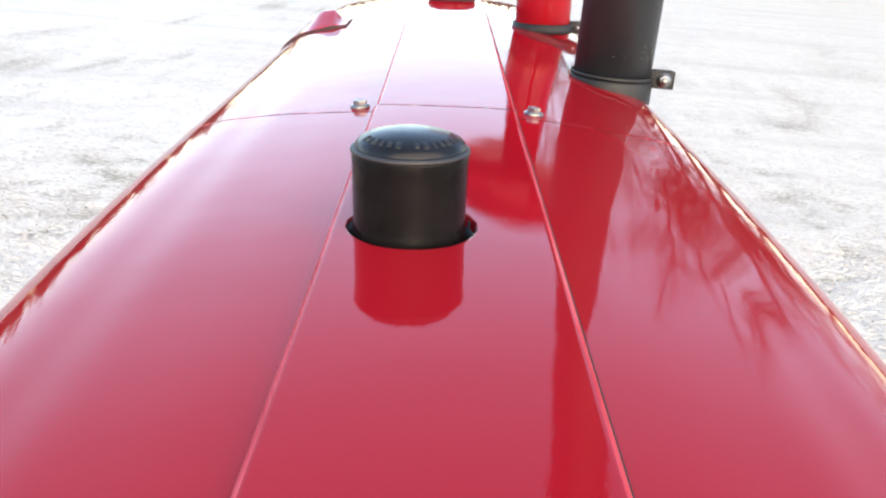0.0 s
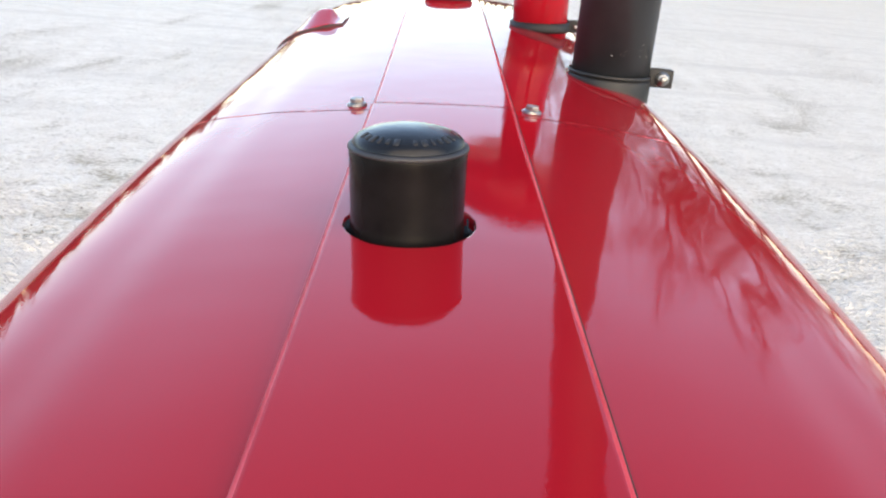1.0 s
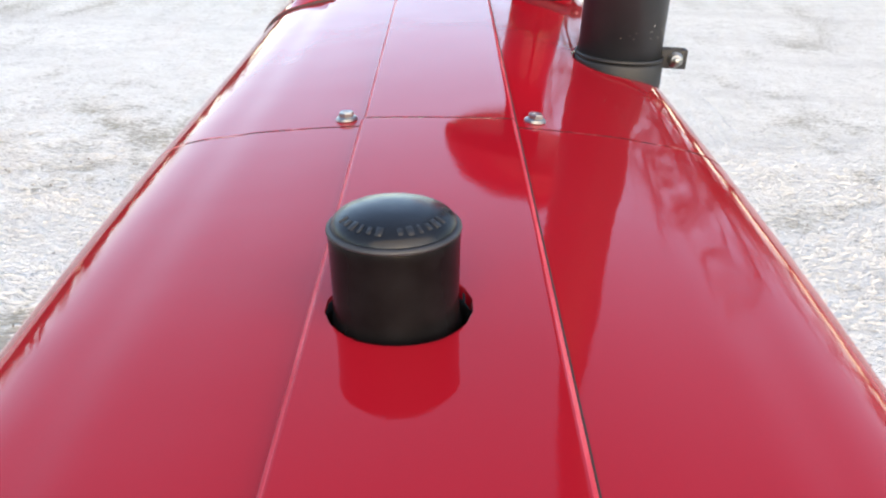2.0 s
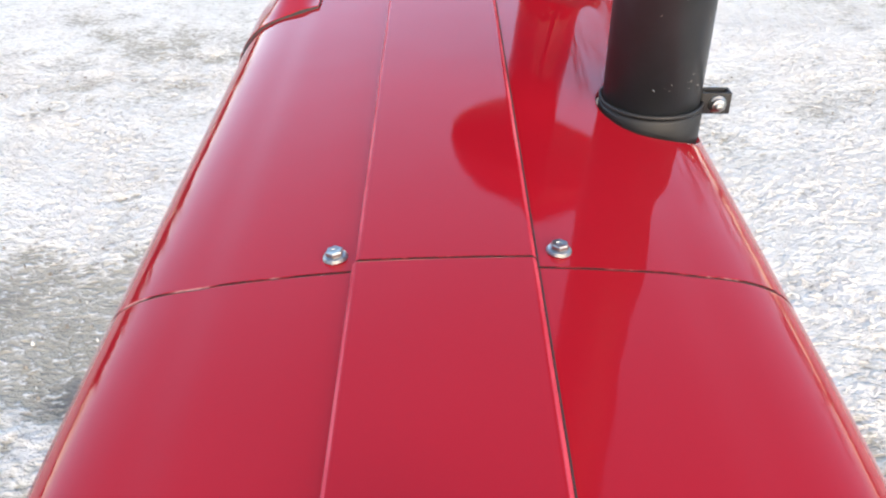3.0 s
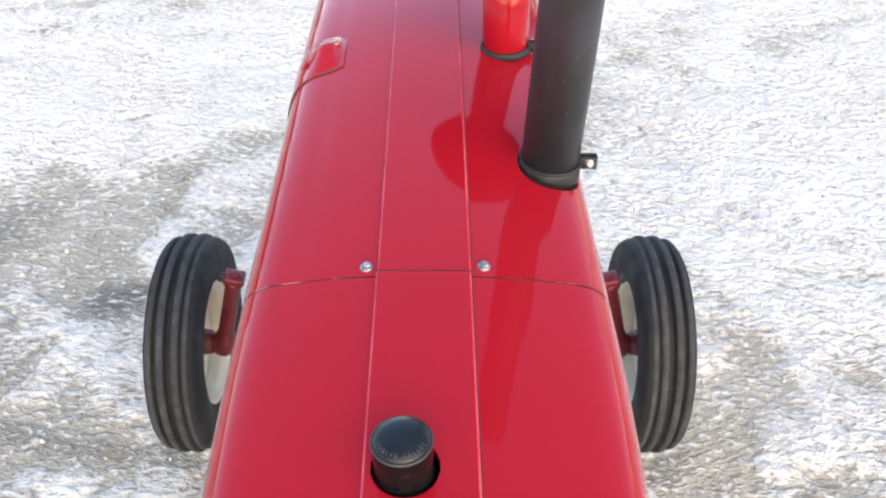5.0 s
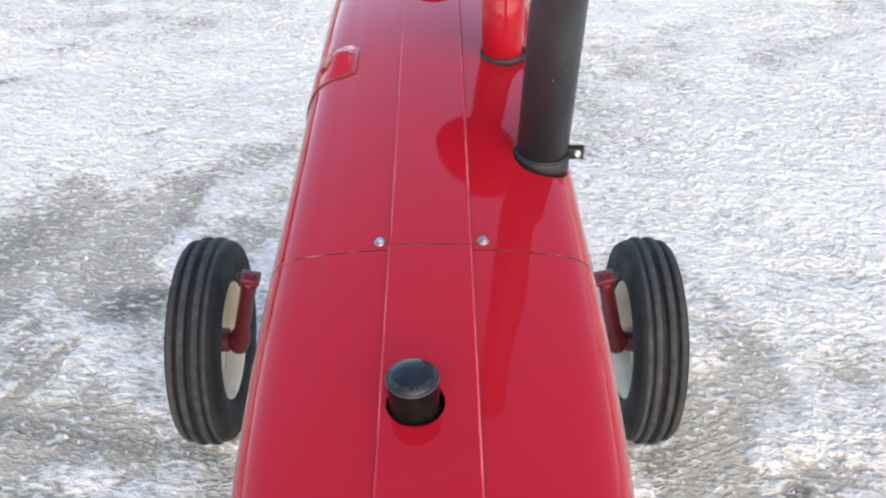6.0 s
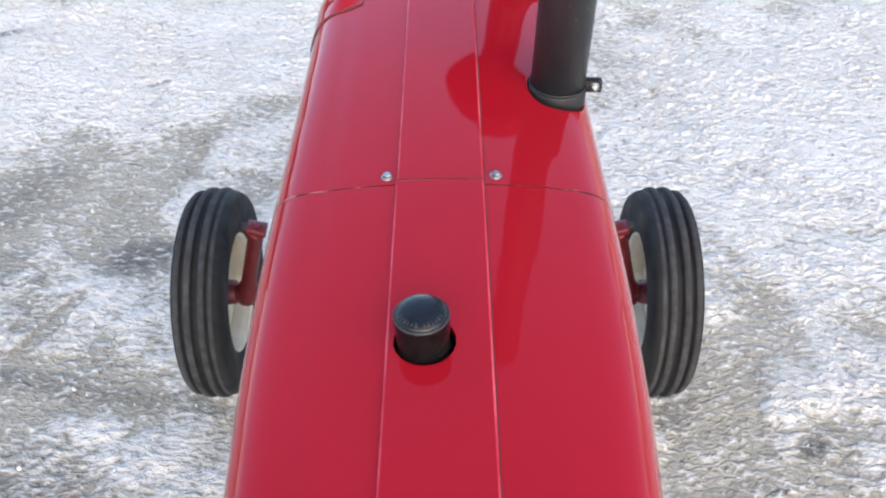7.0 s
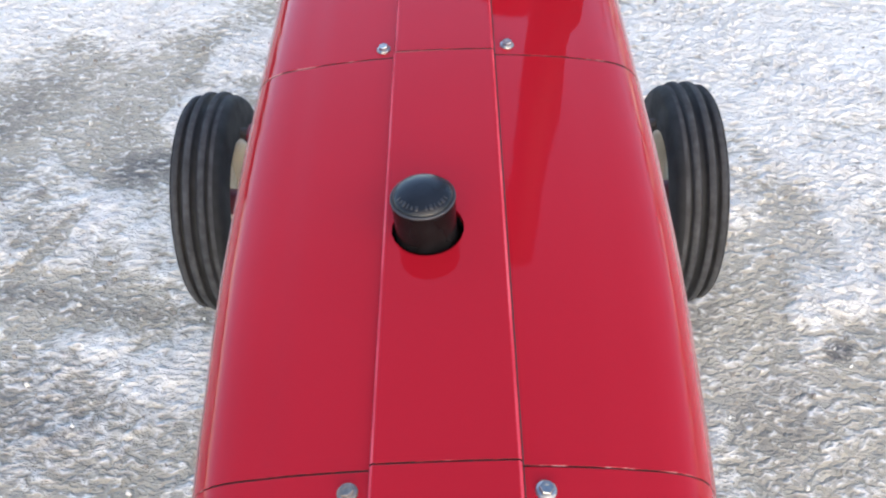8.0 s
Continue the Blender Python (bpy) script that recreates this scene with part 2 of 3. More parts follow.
def curve_at(keys, x):
    """Smooth cubic through (x, y) keys."""
    n = len(keys)
    if x <= keys[0][0]:
        return keys[0][1]
    if x >= keys[-1][0]:
        return keys[-1][1]
    i = max(k for k in range(n - 1) if keys[k][0] <= x)
    sl = []
    for k in (i, i + 1):
        a, b = keys[max(k - 1, 0)], keys[min(k + 1, n - 1)]
        sl.append((b[1] - a[1]) / (b[0] - a[0]))
    h = keys[i + 1][0] - keys[i][0]
    t = (x - keys[i][0]) / h
    return ((2 * t**3 - 3 * t**2 + 1) * keys[i][1] + (t**3 - 2 * t**2 + t) * h * sl[0]
            + (-2 * t**3 + 3 * t**2) * keys[i + 1][1] + (t**3 - t**2) * h * sl[1])


# ---- ground ----
class Lattice:
    """Smooth value noise on a random lattice."""
    def __init__(self, seed):
        self.tab = np.random.RandomState(seed).rand(256, 256)

    def __call__(self, x, y):
        xi, yi = np.floor(x).astype(int), np.floor(y).astype(int)
        fx, fy = x - xi, y - yi
        fx, fy = fx * fx * (3 - 2 * fx), fy * fy * (3 - 2 * fy)
        g = lambda a, b: self.tab[a % 256, b % 256]
        return (g(xi, yi) * (1 - fx) + g(xi + 1, yi) * fx) * (1 - fy) + (g(xi, yi + 1) * (1 - fx) + g(xi + 1, yi + 1) * fx) * fy


def fbm(x, y, scale, octaves, seed, gain=0.55):
    out, amp, tot = 0, 1.0, 0
    for o in range(octaves):
        n = Lattice(seed + o)
        c, s_ = math.cos(0.7 * o + seed), math.sin(0.7 * o + seed)
        out = out + amp * n((x * c - y * s_) / scale + 31.7 * o, (x * s_ + y * c) / scale + 11.3 * o)
        tot += amp
        amp *= gain
        scale *= 0.5
    return out / tot


# bare, trodden places: x, y, half length, half width, heading, strength
BARE = [(-1.30, 2.42, 0.40, 0.15, 72, 0.52), (-1.42, 1.98, 0.22, 0.18, 30, 0.32), (-1.25, 1.84, 0.17, 0.13, 20, 0.34), (-1.85, 2.10, 0.50, 0.26, 70, 0.26),
        (-1.36, 1.13, 0.62, 0.13, 170, 0.34), (-1.48, 0.80, 0.50, 0.22, 10, 0.24), (-1.05, 1.50, 0.35, 0.30, 60, 0.14), (-1.49, 1.42, 0.18, 0.035, 66, 0.5),
        (1.27, 1.52, 0.30, 0.12, 100, 0.28), (0.98, 1.12, 0.34, 0.20, 70, 0.30), (1.05, 0.68, 0.40, 0.26, 60, 0.32), (1.45, 0.75, 0.38, 0.25, 90, 0.24),
        (0.90, 2.00, 0.40, 0.15, 80, 0.10), (-2.10, 3.30, 0.70, 0.10, 8, 0.10), (-0.20, 0.90, 1.20, 0.60, 90, 0.14), (1.78, 3.24, 0.10, 0.05, 35, 0.25),
        (-3.00, 2.60, 0.80, 0.30, 30, 0.12), (1.90, 1.60, 0.30, 0.20, 30, 0.10), (1.10, 0.10, 0.55, 0.40, 60, 0.28), (-1.00, 0.20, 0.60, 0.40, 20, 0.16)]

# dark damp stains
DAMP = [(-1.24, 1.83, 0.15, 0.11, 10, 0.9), (-1.92, 2.14, 0.36, 0.16, 60, 0.55), (-1.96, 1.72, 0.30, 0.15, 20, 0.45), (-1.40, 1.13, 0.45, 0.055, 170, 0.6),
        (-1.36, 0.62, 0.30, 0.20, 15, 0.6), (1.27, 0.87, 0.05, 0.035, 20, 1.0), (1.0, 0.60, 0.20, 0.12, 40, 0.4), (0.85, 1.05, 0.16, 0.08, 60, 0.45),
        (-2.50, 3.74, 0.14, 0.035, 25, 0.9), (-1.62, 1.46, 0.22, 0.06, 35, 0.35), (1.55, 0.45, 0.25, 0.12, 80, 0.4), (-1.63, 1.68, 0.035, 0.03, 0, 1.0)]


def build_ground():
    step = 0.009
    far = [0.0]
    d = step
    while far[-1] < 900:
        d *= 1.17
        far.append(far[-1] + d)
    far = np.array(far[1:])
    xs = np.concatenate([-3.0 - far[::-1], np.arange(-3.0, 3.0, step), 3.0 + far])
    ys = np.concatenate([-0.6 - far[::-1], np.arange(-0.6, 5.2, step), 5.2 + far])
    X, Y = np.meshgrid(xs, ys)
    cover = (fbm(X, Y, 1.3, 4, 3) - 0.5) * 0.72 + (fbm(X, Y, 0.32, 4, 19) - 0.5) * 0.30 + (fbm(X, Y, 0.18, 5, 17) - 0.5) * 0.42 + 0.5 + 0.07 / (1 + np.exp(-(Y - 2.2) / 0.5))
    for bx, by, hl, hw, ang, k in BARE:
        c, s_ = math.cos(radians(ang)), math.sin(radians(ang))
        u, w = (X - bx) * c + (Y - by) * s_, -(X - bx) * s_ + (Y - by) * c
        ragged = (fbm(X, Y, 0.12, 3, 23) - 0.5) * 0.9
        cover = cover - k * np.exp(-((u / hl) ** 2 + (w / hw) ** 2 + ragged).clip(0) ** 2)
    damp = np.zeros_like(X)
    for bx, by, hl, hw, ang, k in DAMP:
        c, s_ = math.cos(radians(ang)), math.sin(radians(ang))
        u, w = (X - bx) * c + (Y - by) * s_, -(X - bx) * s_ + (Y - by) * c
        r2 = ((u / hl) ** 2 + (w / hw) ** 2 + (fbm(X, Y, 0.09, 3, 29) - 0.5) * 1.6).clip(0)
        damp = np.maximum(damp, k * np.exp(-r2 ** 1.5))
    # the yard is more worn on one side of the tractor
    cover = cover + 0.04 / (1 + np.exp(-(X - 0.6) / 0.25)) - 0.12 * np.exp(-((X + 1.45) / 0.8) ** 2 - ((Y - 1.0) / 1.4) ** 2)
    # lug marks of a tractor tyre, pressed into the crust
    for x0, y0, ang, n in ((-2.30, 3.66, -26, 8), (4.0, 9.2, 50, 26), (-4.6, 8.0, 22, 16)):
        c, s_ = math.cos(radians(ang)), math.sin(radians(ang))
        u, w = (X - x0) * c + (Y - y0) * s_, -(X - x0) * s_ + (Y - y0) * c
        lug = (np.abs(((u + 0.8 * np.abs(w)) / 0.13) % 1 - 0.5) < 0.22) & (np.abs(w) < 0.16) & (u > 0) & (u < 0.13 * n)
        cover = cover - 0.20 * lug * fbm(X, Y, 0.1, 2, 77)
    near = np.exp(-np.maximum(0, np.hypot(X, Y - 2) - 6) / 10)
    cover = cover + 0.10 * (1 - near)
    crust = np.clip((cover - 0.24) / 0.40, 0, 1)
    crust = crust * crust * (3 - 2 * crust)
    flakes = fbm(X * 0.75, Y * 1.2, 0.05, 3, 41, 0.7)
    lumps = np.clip(fbm(X * 0.75, Y * 1.25, 0.024, 2, 91, 0.7) - 0.54, 0, 0.2) * fbm(X, Y, 0.4, 2, 13)
    Z = crust * (0.012 + 0.005 * flakes) + 0.09 * lumps * (0.35 + 0.65 * crust) + 0.004 * fbm(X, Y, 0.03, 2, 57) + 0.010 * np.clip(fbm(X, Y, 0.12, 2, 71) - 0.55, 0, 1)
    Z = np.where(np.hypot(X, Y) > 60, 0.016, Z)
    crust = np.where(np.hypot(X, Y) > 60, 0.9, crust)
    ny, nx = X.shape
    me = bpy.data.meshes.new("ground")
    me.vertices.add(nx * ny)
    me.vertices.foreach_set("co", np.stack([X, Y, Z - 0.006], -1).astype(np.float32).ravel())
    i = np.arange(nx * (ny - 1)).reshape(ny - 1, nx)[:, :-1].ravel()
    quads = np.stack([i, i + 1, i + nx + 1, i + nx], 1).astype(np.int32)
    me.loops.add(quads.size)
    me.loops.foreach_set("vertex_index", quads.ravel())
    me.polygons.add(len(quads))
    me.polygons.foreach_set("loop_start", np.arange(0, quads.size, 4, dtype=np.int32))
    me.update(calc_edges=True)
    me.attributes.new("snow_cover", "FLOAT", "POINT").data.foreach_set("value", crust.astype(np.float32).ravel())
    me.attributes.new("damp", "FLOAT", "POINT").data.foreach_set("value", damp.astype(np.float32).ravel())
    me.shade_smooth()
    me.materials.append(SNOW)
    return tagged(new("ground", me), "trodden white snow crust over frozen grey-brown gravel", "ground", kind="structure")


build_ground()


def scatter(name, label, mat, count, sizes, seed, flat):
    """Small angular lumps lying about the yard, in one mesh."""
    r = random.Random(seed)
    verts, faces = [], []
    for k in range(count):
        x, y = r.uniform(-2.9, 2.6), r.uniform(-0.4, 4.8)
        size = sizes[0] + (sizes[1] - sizes[0]) * r.random() ** 2.5
        a0, n = r.uniform(0, 6.3), r.choice((5, 6))
        lo, hi, base = [], [], len(verts)
        for q in range(n):
            a = a0 + 2 * math.pi * q / n + r.uniform(-0.3, 0.3)
            w = size * r.uniform(0.7, 1.3)
            lo.append((x + w * math.cos(a), y + 0.8 * w * math.sin(a), 0.0))
            hi.append((x + 0.6 * w * math.cos(a) + 0.1 * size, y + 0.5 * w * math.sin(a), 0.011 + size * flat * r.uniform(0.6, 1.2)))
        verts += lo + hi
        for q in range(n):
            p = (q + 1) % n
            faces.append((base + q, base + p, base + n + p, base + n + q))
        faces.append(tuple(base + n + q for q in range(n)))
    me = bpy.data.meshes.new(name)
    me.from_pydata(verts, [], faces)
    me.materials.append(mat)
    tagged(new(name, me), label, name.replace("_", " "), kind="stuff")


scatter("snow_crumbs", "loose white crumbs of broken snow crust on the yard", CRUMB, 420, (0.003, 0.010), 3, 0.55)
scatter("gravel", "loose grey-brown gravel stones frozen into the snow", STONE, 1100, (0.003, 0.010), 6, 0.5)

# ---- tractor ----
# the body leans a little to its left on the uneven yard, while axle and stack stand plumb
LEAN = Matrix.Translation((0, 0, 1.79)) @ Matrix.Rotation(radians(-2.7), 4, "Y") @ Matrix.Translation((0, 0, -1.79))
PLUMB = LEAN.inverted()
AXLE = PLUMB @ Matrix.Rotation(radians(-0.55), 4, "Y")       # the axle follows the ground
tractor = thing("tractor", "glossy red farm tractor with cream wheel rims on snowy ground", "tractor", at=LEAN)

CROWN = 0.0565          # half width of the raised middle strip
# outer half width of the bonnet along its length
WIDTH = [(-1.1, 0.150), (-0.80, 0.180), (-0.54, 0.2035), (-0.457, 0.2098), (-0.315, 0.2180), (-0.15, 0.2220), (0.0, 0.2215),
         (0.2, 0.2190), (0.5, 0.2155), (0.82, 0.2115), (1.15, 0.205), (1.4, 0.196)]
# side panel from the strip outwards: x, drop
SIDE = [(0.0540, 0.0050), (0.0565, 0.0051), (0.085, 0.0064), (0.11, 0.0081), (0.135, 0.0101), (0.155, 0.0130), (0.172, 0.0152), (0.187, 0.0183), (0.2000, 0.0228),
        (0.2105, 0.0290), (0.2185, 0.0375), (0.2245, 0.0485), (0.2295, 0.062), (0.2335, 0.079), (0.237, 0.106), (0.2395, 0.15), (0.242, 0.36)]
_arc = [0.0]
for (_x0, _d0), (_x1, _d1) in zip(SIDE, SIDE[1:]):
    _arc.append(_arc[-1] + math.hypot(_x1 - _x0, _d1 - _d0))
SIDE_X = [(a, p[0]) for a, p in zip(_arc, SIDE)]
SIDE_D = [(a, p[1]) for a, p in zip(_arc, SIDE)]
SIDE_LEN = _arc[-1]


def crown_z(y):
    # rises gently forwards, then rolls over towards the nose
    return 1.7899 + 0.02595 * y + 0.0068 * y * y - 0.09 * max(0.0, y - 0.50) ** 2 - 0.75 * max(0.0, y - 0.95) ** 2


def side_point(s_, y, sign, off=0.0):
    k = (curve_at(WIDTH, y) - CROWN) / (0.2222 - CROWN)
    fall = 0.046 if sign > 0 else 0.0       # the right panel falls away more steeply
    def raw(a):
        x = curve_at(SIDE_X, a) - CROWN
        return Vector((CROWN + x * k, y, crown_z(y) - curve_at(SIDE_D, a) - fall * x))
    p = raw(s_)
    if off:
        t = raw(min(s_ + 0.002, SIDE_LEN)) - raw(max(s_ - 0.002, 0))
        p = p + Vector((-t.z, 0, t.x)).normalized() * off
    return Vector((p.x * sign, p.y, p.z))


def arc_of_x(x):
    """Arc length along the side panel at which it is x away from the middle (upper part)."""
    lo, hi = 0.0, SIDE_LEN
    for _ in range(40):
        mid = (lo + hi) / 2
        lo, hi = (mid, hi) if curve_at(SIDE_X, mid) < x else (lo, mid)
    return lo


def sheet(us, vs, place, hole=None, roll=0.0008, worn=False, groove=0.0, crest=1.0):
    """A pressed sheet: a grid of place(u, v, off) with rolled edges and a skirt; hole: (centre, radii, index box)."""
    bm = bmesh.new()
    nu, nv = len(us), len(vs)
    skip = hole[2] if hole else None
    grid = {}
    for i, u in enumerate(us):
        for j, v in enumerate(vs):
            if skip and skip[0] < i < skip[1] and skip[2] < j < skip[3]:
                continue
            edge = i in (0, nu - 1) or j in (0, nv - 1)
            grid[i, j] = bm.verts.new(place(u, v, -roll if edge else 0.0))
    for i in range(nu - 1):
        for j in range(nv - 1):
            q = [(i, j), (i + 1, j), (i + 1, j + 1), (i, j + 1)]
            if skip and skip[0] <= i < skip[1] and skip[2] <= j < skip[3]:
                continue
            f = bm.faces.new([grid[k] for k in q])
            if us[i + 1] < groove + 1e-6 and us[i + 1] > 0:
                f.material_index = 1
            elif worn and j in (0, nv - 2):
                f.material_index = 2
            # pale faces on the fold carry a highlight in their colour
            elif crest <= (abs(us[i]) + abs(us[i + 1])) / 2 < crest + 0.0021:
                f.material_index = 3
    loop = [(i, 0) for i in range(nu)] + [(nu - 1, j) for j in range(1, nv)] + [(i, nv - 1) for i in range(nu - 2, -1, -1)] + [(0, j) for j in range(nv - 2, 0, -1)]
    # skirts take the dark second material, so lips and joints read as shaded
    low = [bm.verts.new(place(us[i], vs[j], -roll - 0.006)) for i, j in loop]
    n = len(loop)
    for k in range(n):
        bm.faces.new((grid[loop[k]], grid[loop[(k + 1) % n]], low[(k + 1) % n], low[k])).material_index = 1
    if hole:
        (cu, cv), (ru, rv), (i0, i1, j0, j1) = hole
        ring0 = [(i, j0) for i in range(i0, i1)] + [(i1, j) for j in range(j0, j1)] + [(i, j1) for i in range(i1, i0, -1)] + [(i0, j) for j in range(j1, j0, -1)]
        m = len(ring0)
        prev = [grid[k] for k in ring0]
        for step, f in enumerate((0.22, 0.45, 0.65, 0.82, 0.93, 1.0, 1.0)):
            cur = []
            for i, j in ring0:
                u, v = us[i], vs[j]
                a = math.atan2((v - cv) / rv, (u - cu) / ru)
                hu, hv = cu + ru * math.cos(a), cv + rv * math.sin(a)
                off = (0.0, 0.0, 0.0, 0.0, 0.0, -0.0004, -0.007)[step]
                cur.append(bm.verts.new(place(u + (hu - u) * f, v + (hv - v) * f, off)))
            for k in range(m):
                bm.faces.new((prev[k], prev[(k + 1) % m], cur[(k + 1) % m], cur[k]))
            prev = cur
    return bm


def spaced(a, b, n, lip=0.0010):
    """n even steps from a to b with one narrow step at each end."""
    inner = [a + (b - a) * k / n for k in range(1, n)]
    return [a, a + lip, a + 1.7 * lip] + inner + [b - 1.7 * lip, b - lip, b]


BEAD = [(0.0, 0.0), (0.0012, -0.00022), (0.0022, -0.0008), (0.0030, -0.0017), (0.0035, -0.0026), (0.0038, -0.0035), (0.0040, -0.0045), (0.0042, -0.0056)]


def crown_place(u, v, off):
    # a slight crown across the strip, and folded long edges
    d = abs(u) - (CROWN - 0.0036)
    bead = curve_at(BEAD, d) if d > 0 else 0.0
    # the strip behind the joint is a shade wider; the joint was cut a little askew
    x = u - 0.0015 * min(1.0, max(0.0, (-0.044 - u) / 0.008)) if v < SEAM_C[0] else u
    return Vector((x, v - 0.002 * (u / CROWN) * math.exp(-((v + 0.022) / 0.05) ** 2), crown_z(v) + 0.0008 * (1 - (u / CROWN) ** 2) + bead + off))


SEAM_C = (-0.0222, -0.5385)      # crown joints
SEAM_S = (-0.0258, -0.5410)     # side joints
GAP = 0.0007             # half the width of the front joint
TIGHT = 0.0004           # and of the rear joint
NOSE = 1.32
TAIL = -1.0

side_arcs = sorted(spaced(0.0, SIDE_LEN, 96) + [0.0030, 0.0041, 0.0048])
for sign, side_name in ((-1, "left"), (1, "right")):
    for lo, hi, n, kind in ((SEAM_S[0] + GAP, NOSE, 120, "front"), (SEAM_S[1] + TIGHT, SEAM_S[0] - GAP, 70, "middle"), (TAIL, SEAM_S[1] - TIGHT, 20, "rear")):
        vs = spaced(lo, hi, n, 0.0005)
        hole = None
        if kind == "front" and sign == 1:
            ca = arc_of_x(0.1770)
            ii = [i for i, a in enumerate(side_arcs) if abs(a - ca) < 0.060]
            jj = [j for j, v in enumerate(vs) if abs(v - 0.2180) < 0.085]
            hole = ((ca, 0.2120), (0.0475, 0.0530), (ii[0], ii[-1], jj[0], jj[-1]))
        # the joint opens towards the shoulder
        def panel(u, v, off, lo=lo, kind=kind):
            open_ = 0.0018 * min(1.0, max(0.0, (u - 0.095) / 0.09)) * max(0.0, 1 - (v - lo) / 0.04) if kind == "front" else 0.0
            skew = (-0.0007 - 0.0020 * sign) * math.exp(-((v + 0.026) / 0.05) ** 2)
            return side_point(u, v + open_ + skew, sign, off)
        bm = sheet(side_arcs, vs, panel, hole, worn=kind != "rear", groove=0.0042 if sign > 0 else 0.0)
        part("bonnet_side_panel", bm, [RED, DARK, CHIPPED], tractor, "glossy red enamelled %s bonnet panel with a rolled shoulder" % kind)

inner = [-0.05 + 0.1 * k / 22 for k in range(23)]
edge = [CROWN + d for d in (0.0006, 0.0005, 0.00045, 0.0003, 0.00015, 0.0, -0.0003, -0.0007, -0.0011, -0.0016, -0.0021, -0.0026, -0.0031, -0.0036, -0.0042, -0.0050)]
cu = [-e for e in edge] + inner + edge[::-1]
for lo, hi, n, kind in ((SEAM_C[0] + GAP, NOSE, 60, "front"), (SEAM_C[1] + TIGHT, SEAM_C[0] - GAP, 44, "middle"), (TAIL, SEAM_C[1] - TIGHT, 20, "rear")):
    vs = spaced(lo, hi, n, 0.0005)
    hole = None
    if kind == "middle":
        hole = ((-0.0155, -0.2985), (0.0335, 0.0335), tuple([i for i, u in enumerate(cu) if abs(u + 0.0155) < 0.0352][k] for k in (0, -1)) + tuple([j for j, v in enumerate(vs) if abs(v + 0.2985) < 0.06][k] for k in (0, -1)))
    part("bonnet_crown_strip", sheet(cu, vs, crown_place, hole, worn=kind != "rear", crest=CROWN - 0.0024), [RED, DARK, CHIPPED, EDGE_GLINT], tractor, "raised glossy red %s middle strip of the bonnet" % kind)

# flanges under the joints
for y in (SEAM_S[0], SEAM_S[1]):
    bm = bmesh.new()
    rows = []
    for sgn in (-1, 1):
        pts = [side_point(a, y, sgn, -0.0085) for a in side_arcs]
        rows += pts[::-1] if sgn < 0 else pts
    prev = None
    for p in rows:
        cur = [bm.verts.new(p + Vector((0, d, 0))) for d in (-0.02, 0.02)]
        if prev:
            bm.faces.new((prev[0], prev[1], cur[1], cur[0]))
        prev = cur
    bmesh.ops.solidify(bm, geom=bm.faces[:], thickness=0.002)
    part("joint_flange", bm, DARK, tractor, "dark flange under the bonnet joint")

# nose and tail closing the bonnet
def end_plate(y, name, label):
    bm = bmesh.new()
    pts = [side_point(a, y, -1, -0.004) for a in side_arcs[::-1]] + [side_point(a, y, 1, -0.004) for a in side_arcs]
    f = bm.faces.new([bm.verts.new(p) for p in pts])
    ret = bmesh.ops.extrude_face_region(bm, geom=[f])
    for e in ret["geom"]:
        if isinstance(e, bmesh.types.BMVert):
            e.co.y += 0.012
    return part(name, bm, RED, tractor, label, smooth=False)


end_plate(NOSE - 0.014, "nose_plate", "red plate closing the nose of the bonnet")
end_plate(TAIL + 0.002, "dash_plate", "red plate closing the rear of the bonnet")

# engine, frame and axle under the bonnet
part("engine_block", box((0.34, 1.55, 0.74), (0, 0.05, 1.02), 0.03), DARK, tractor, "dark iron engine under the bonnet")
part("frame_rail", box((0.30, 2.3, 0.16), (0, 0.25, 0.62), 0.02), CASTRED, tractor)
part("rear_housing", box((0.36, 0.45, 1.30), (0, -0.80, 0.655), 0.04), CASTRED, tractor)


def hex_bolt(r_flange, r_hex, h, parent, at, mat, label):
    b = part("bolt", lathe([(r_flange * 0.3, 0.0), (r_flange, 0.0), (r_flange, 0.0009), (r_flange * 0.94, 0.0014), (r_hex * 1.04, 0.0018), (r_hex, 0.0019)], 32), mat, parent, label, at=at)
    bm = lathe([(r_hex * 0.9, 0.001), (r_hex, 0.0012), (r_hex, h - 0.0008), (r_hex * 0.90, h), (r_hex * 0.45, h - 0.0003), (r_hex * 0.4, h - 0.0008)], 6)
    part("bolt_head", bm, mat, b, smooth=False)
    part("washer", lathe([(r_flange * 0.5, -0.0012), (r_flange * 1.06, -0.0012), (r_flange * 1.06, 0.0002), (r_flange * 0.5, 0.0004)], 32), mat, b)
    return b


def on_side(x, y, sign, up=0.0):
    p = side_point(arc_of_x(x), y, sign)
    q = side_point(arc_of_x(x + 0.01), y, sign)
    tilt = math.atan2(p.z - q.z, 0.01) * sign
    return Matrix.Translation(p + Vector((0, 0, up))) @ Matrix.Rotation(tilt, 4, "Y") @ Matrix.Rotation(0.3 + 2 * x + y, 4, "Z")


for sx, x, y, mat, lab in ((-1, 0.0698, -0.0080, ZINC, "bright zinc flanged hex bolt"), (1, 0.0718, -0.0108, ZINC, "bright zinc flanged hex bolt"),
                           (-1, 0.0758, -0.5585, RUST, "dulled zinc flanged hex bolt"), (1, 0.0748, -0.5610, ZINC, "bright zinc flanged hex bolt")):
    hex_bolt(0.0076, 0.0058, 0.0052, tractor, on_side(x, y, sx, 0.0010), mat, lab)

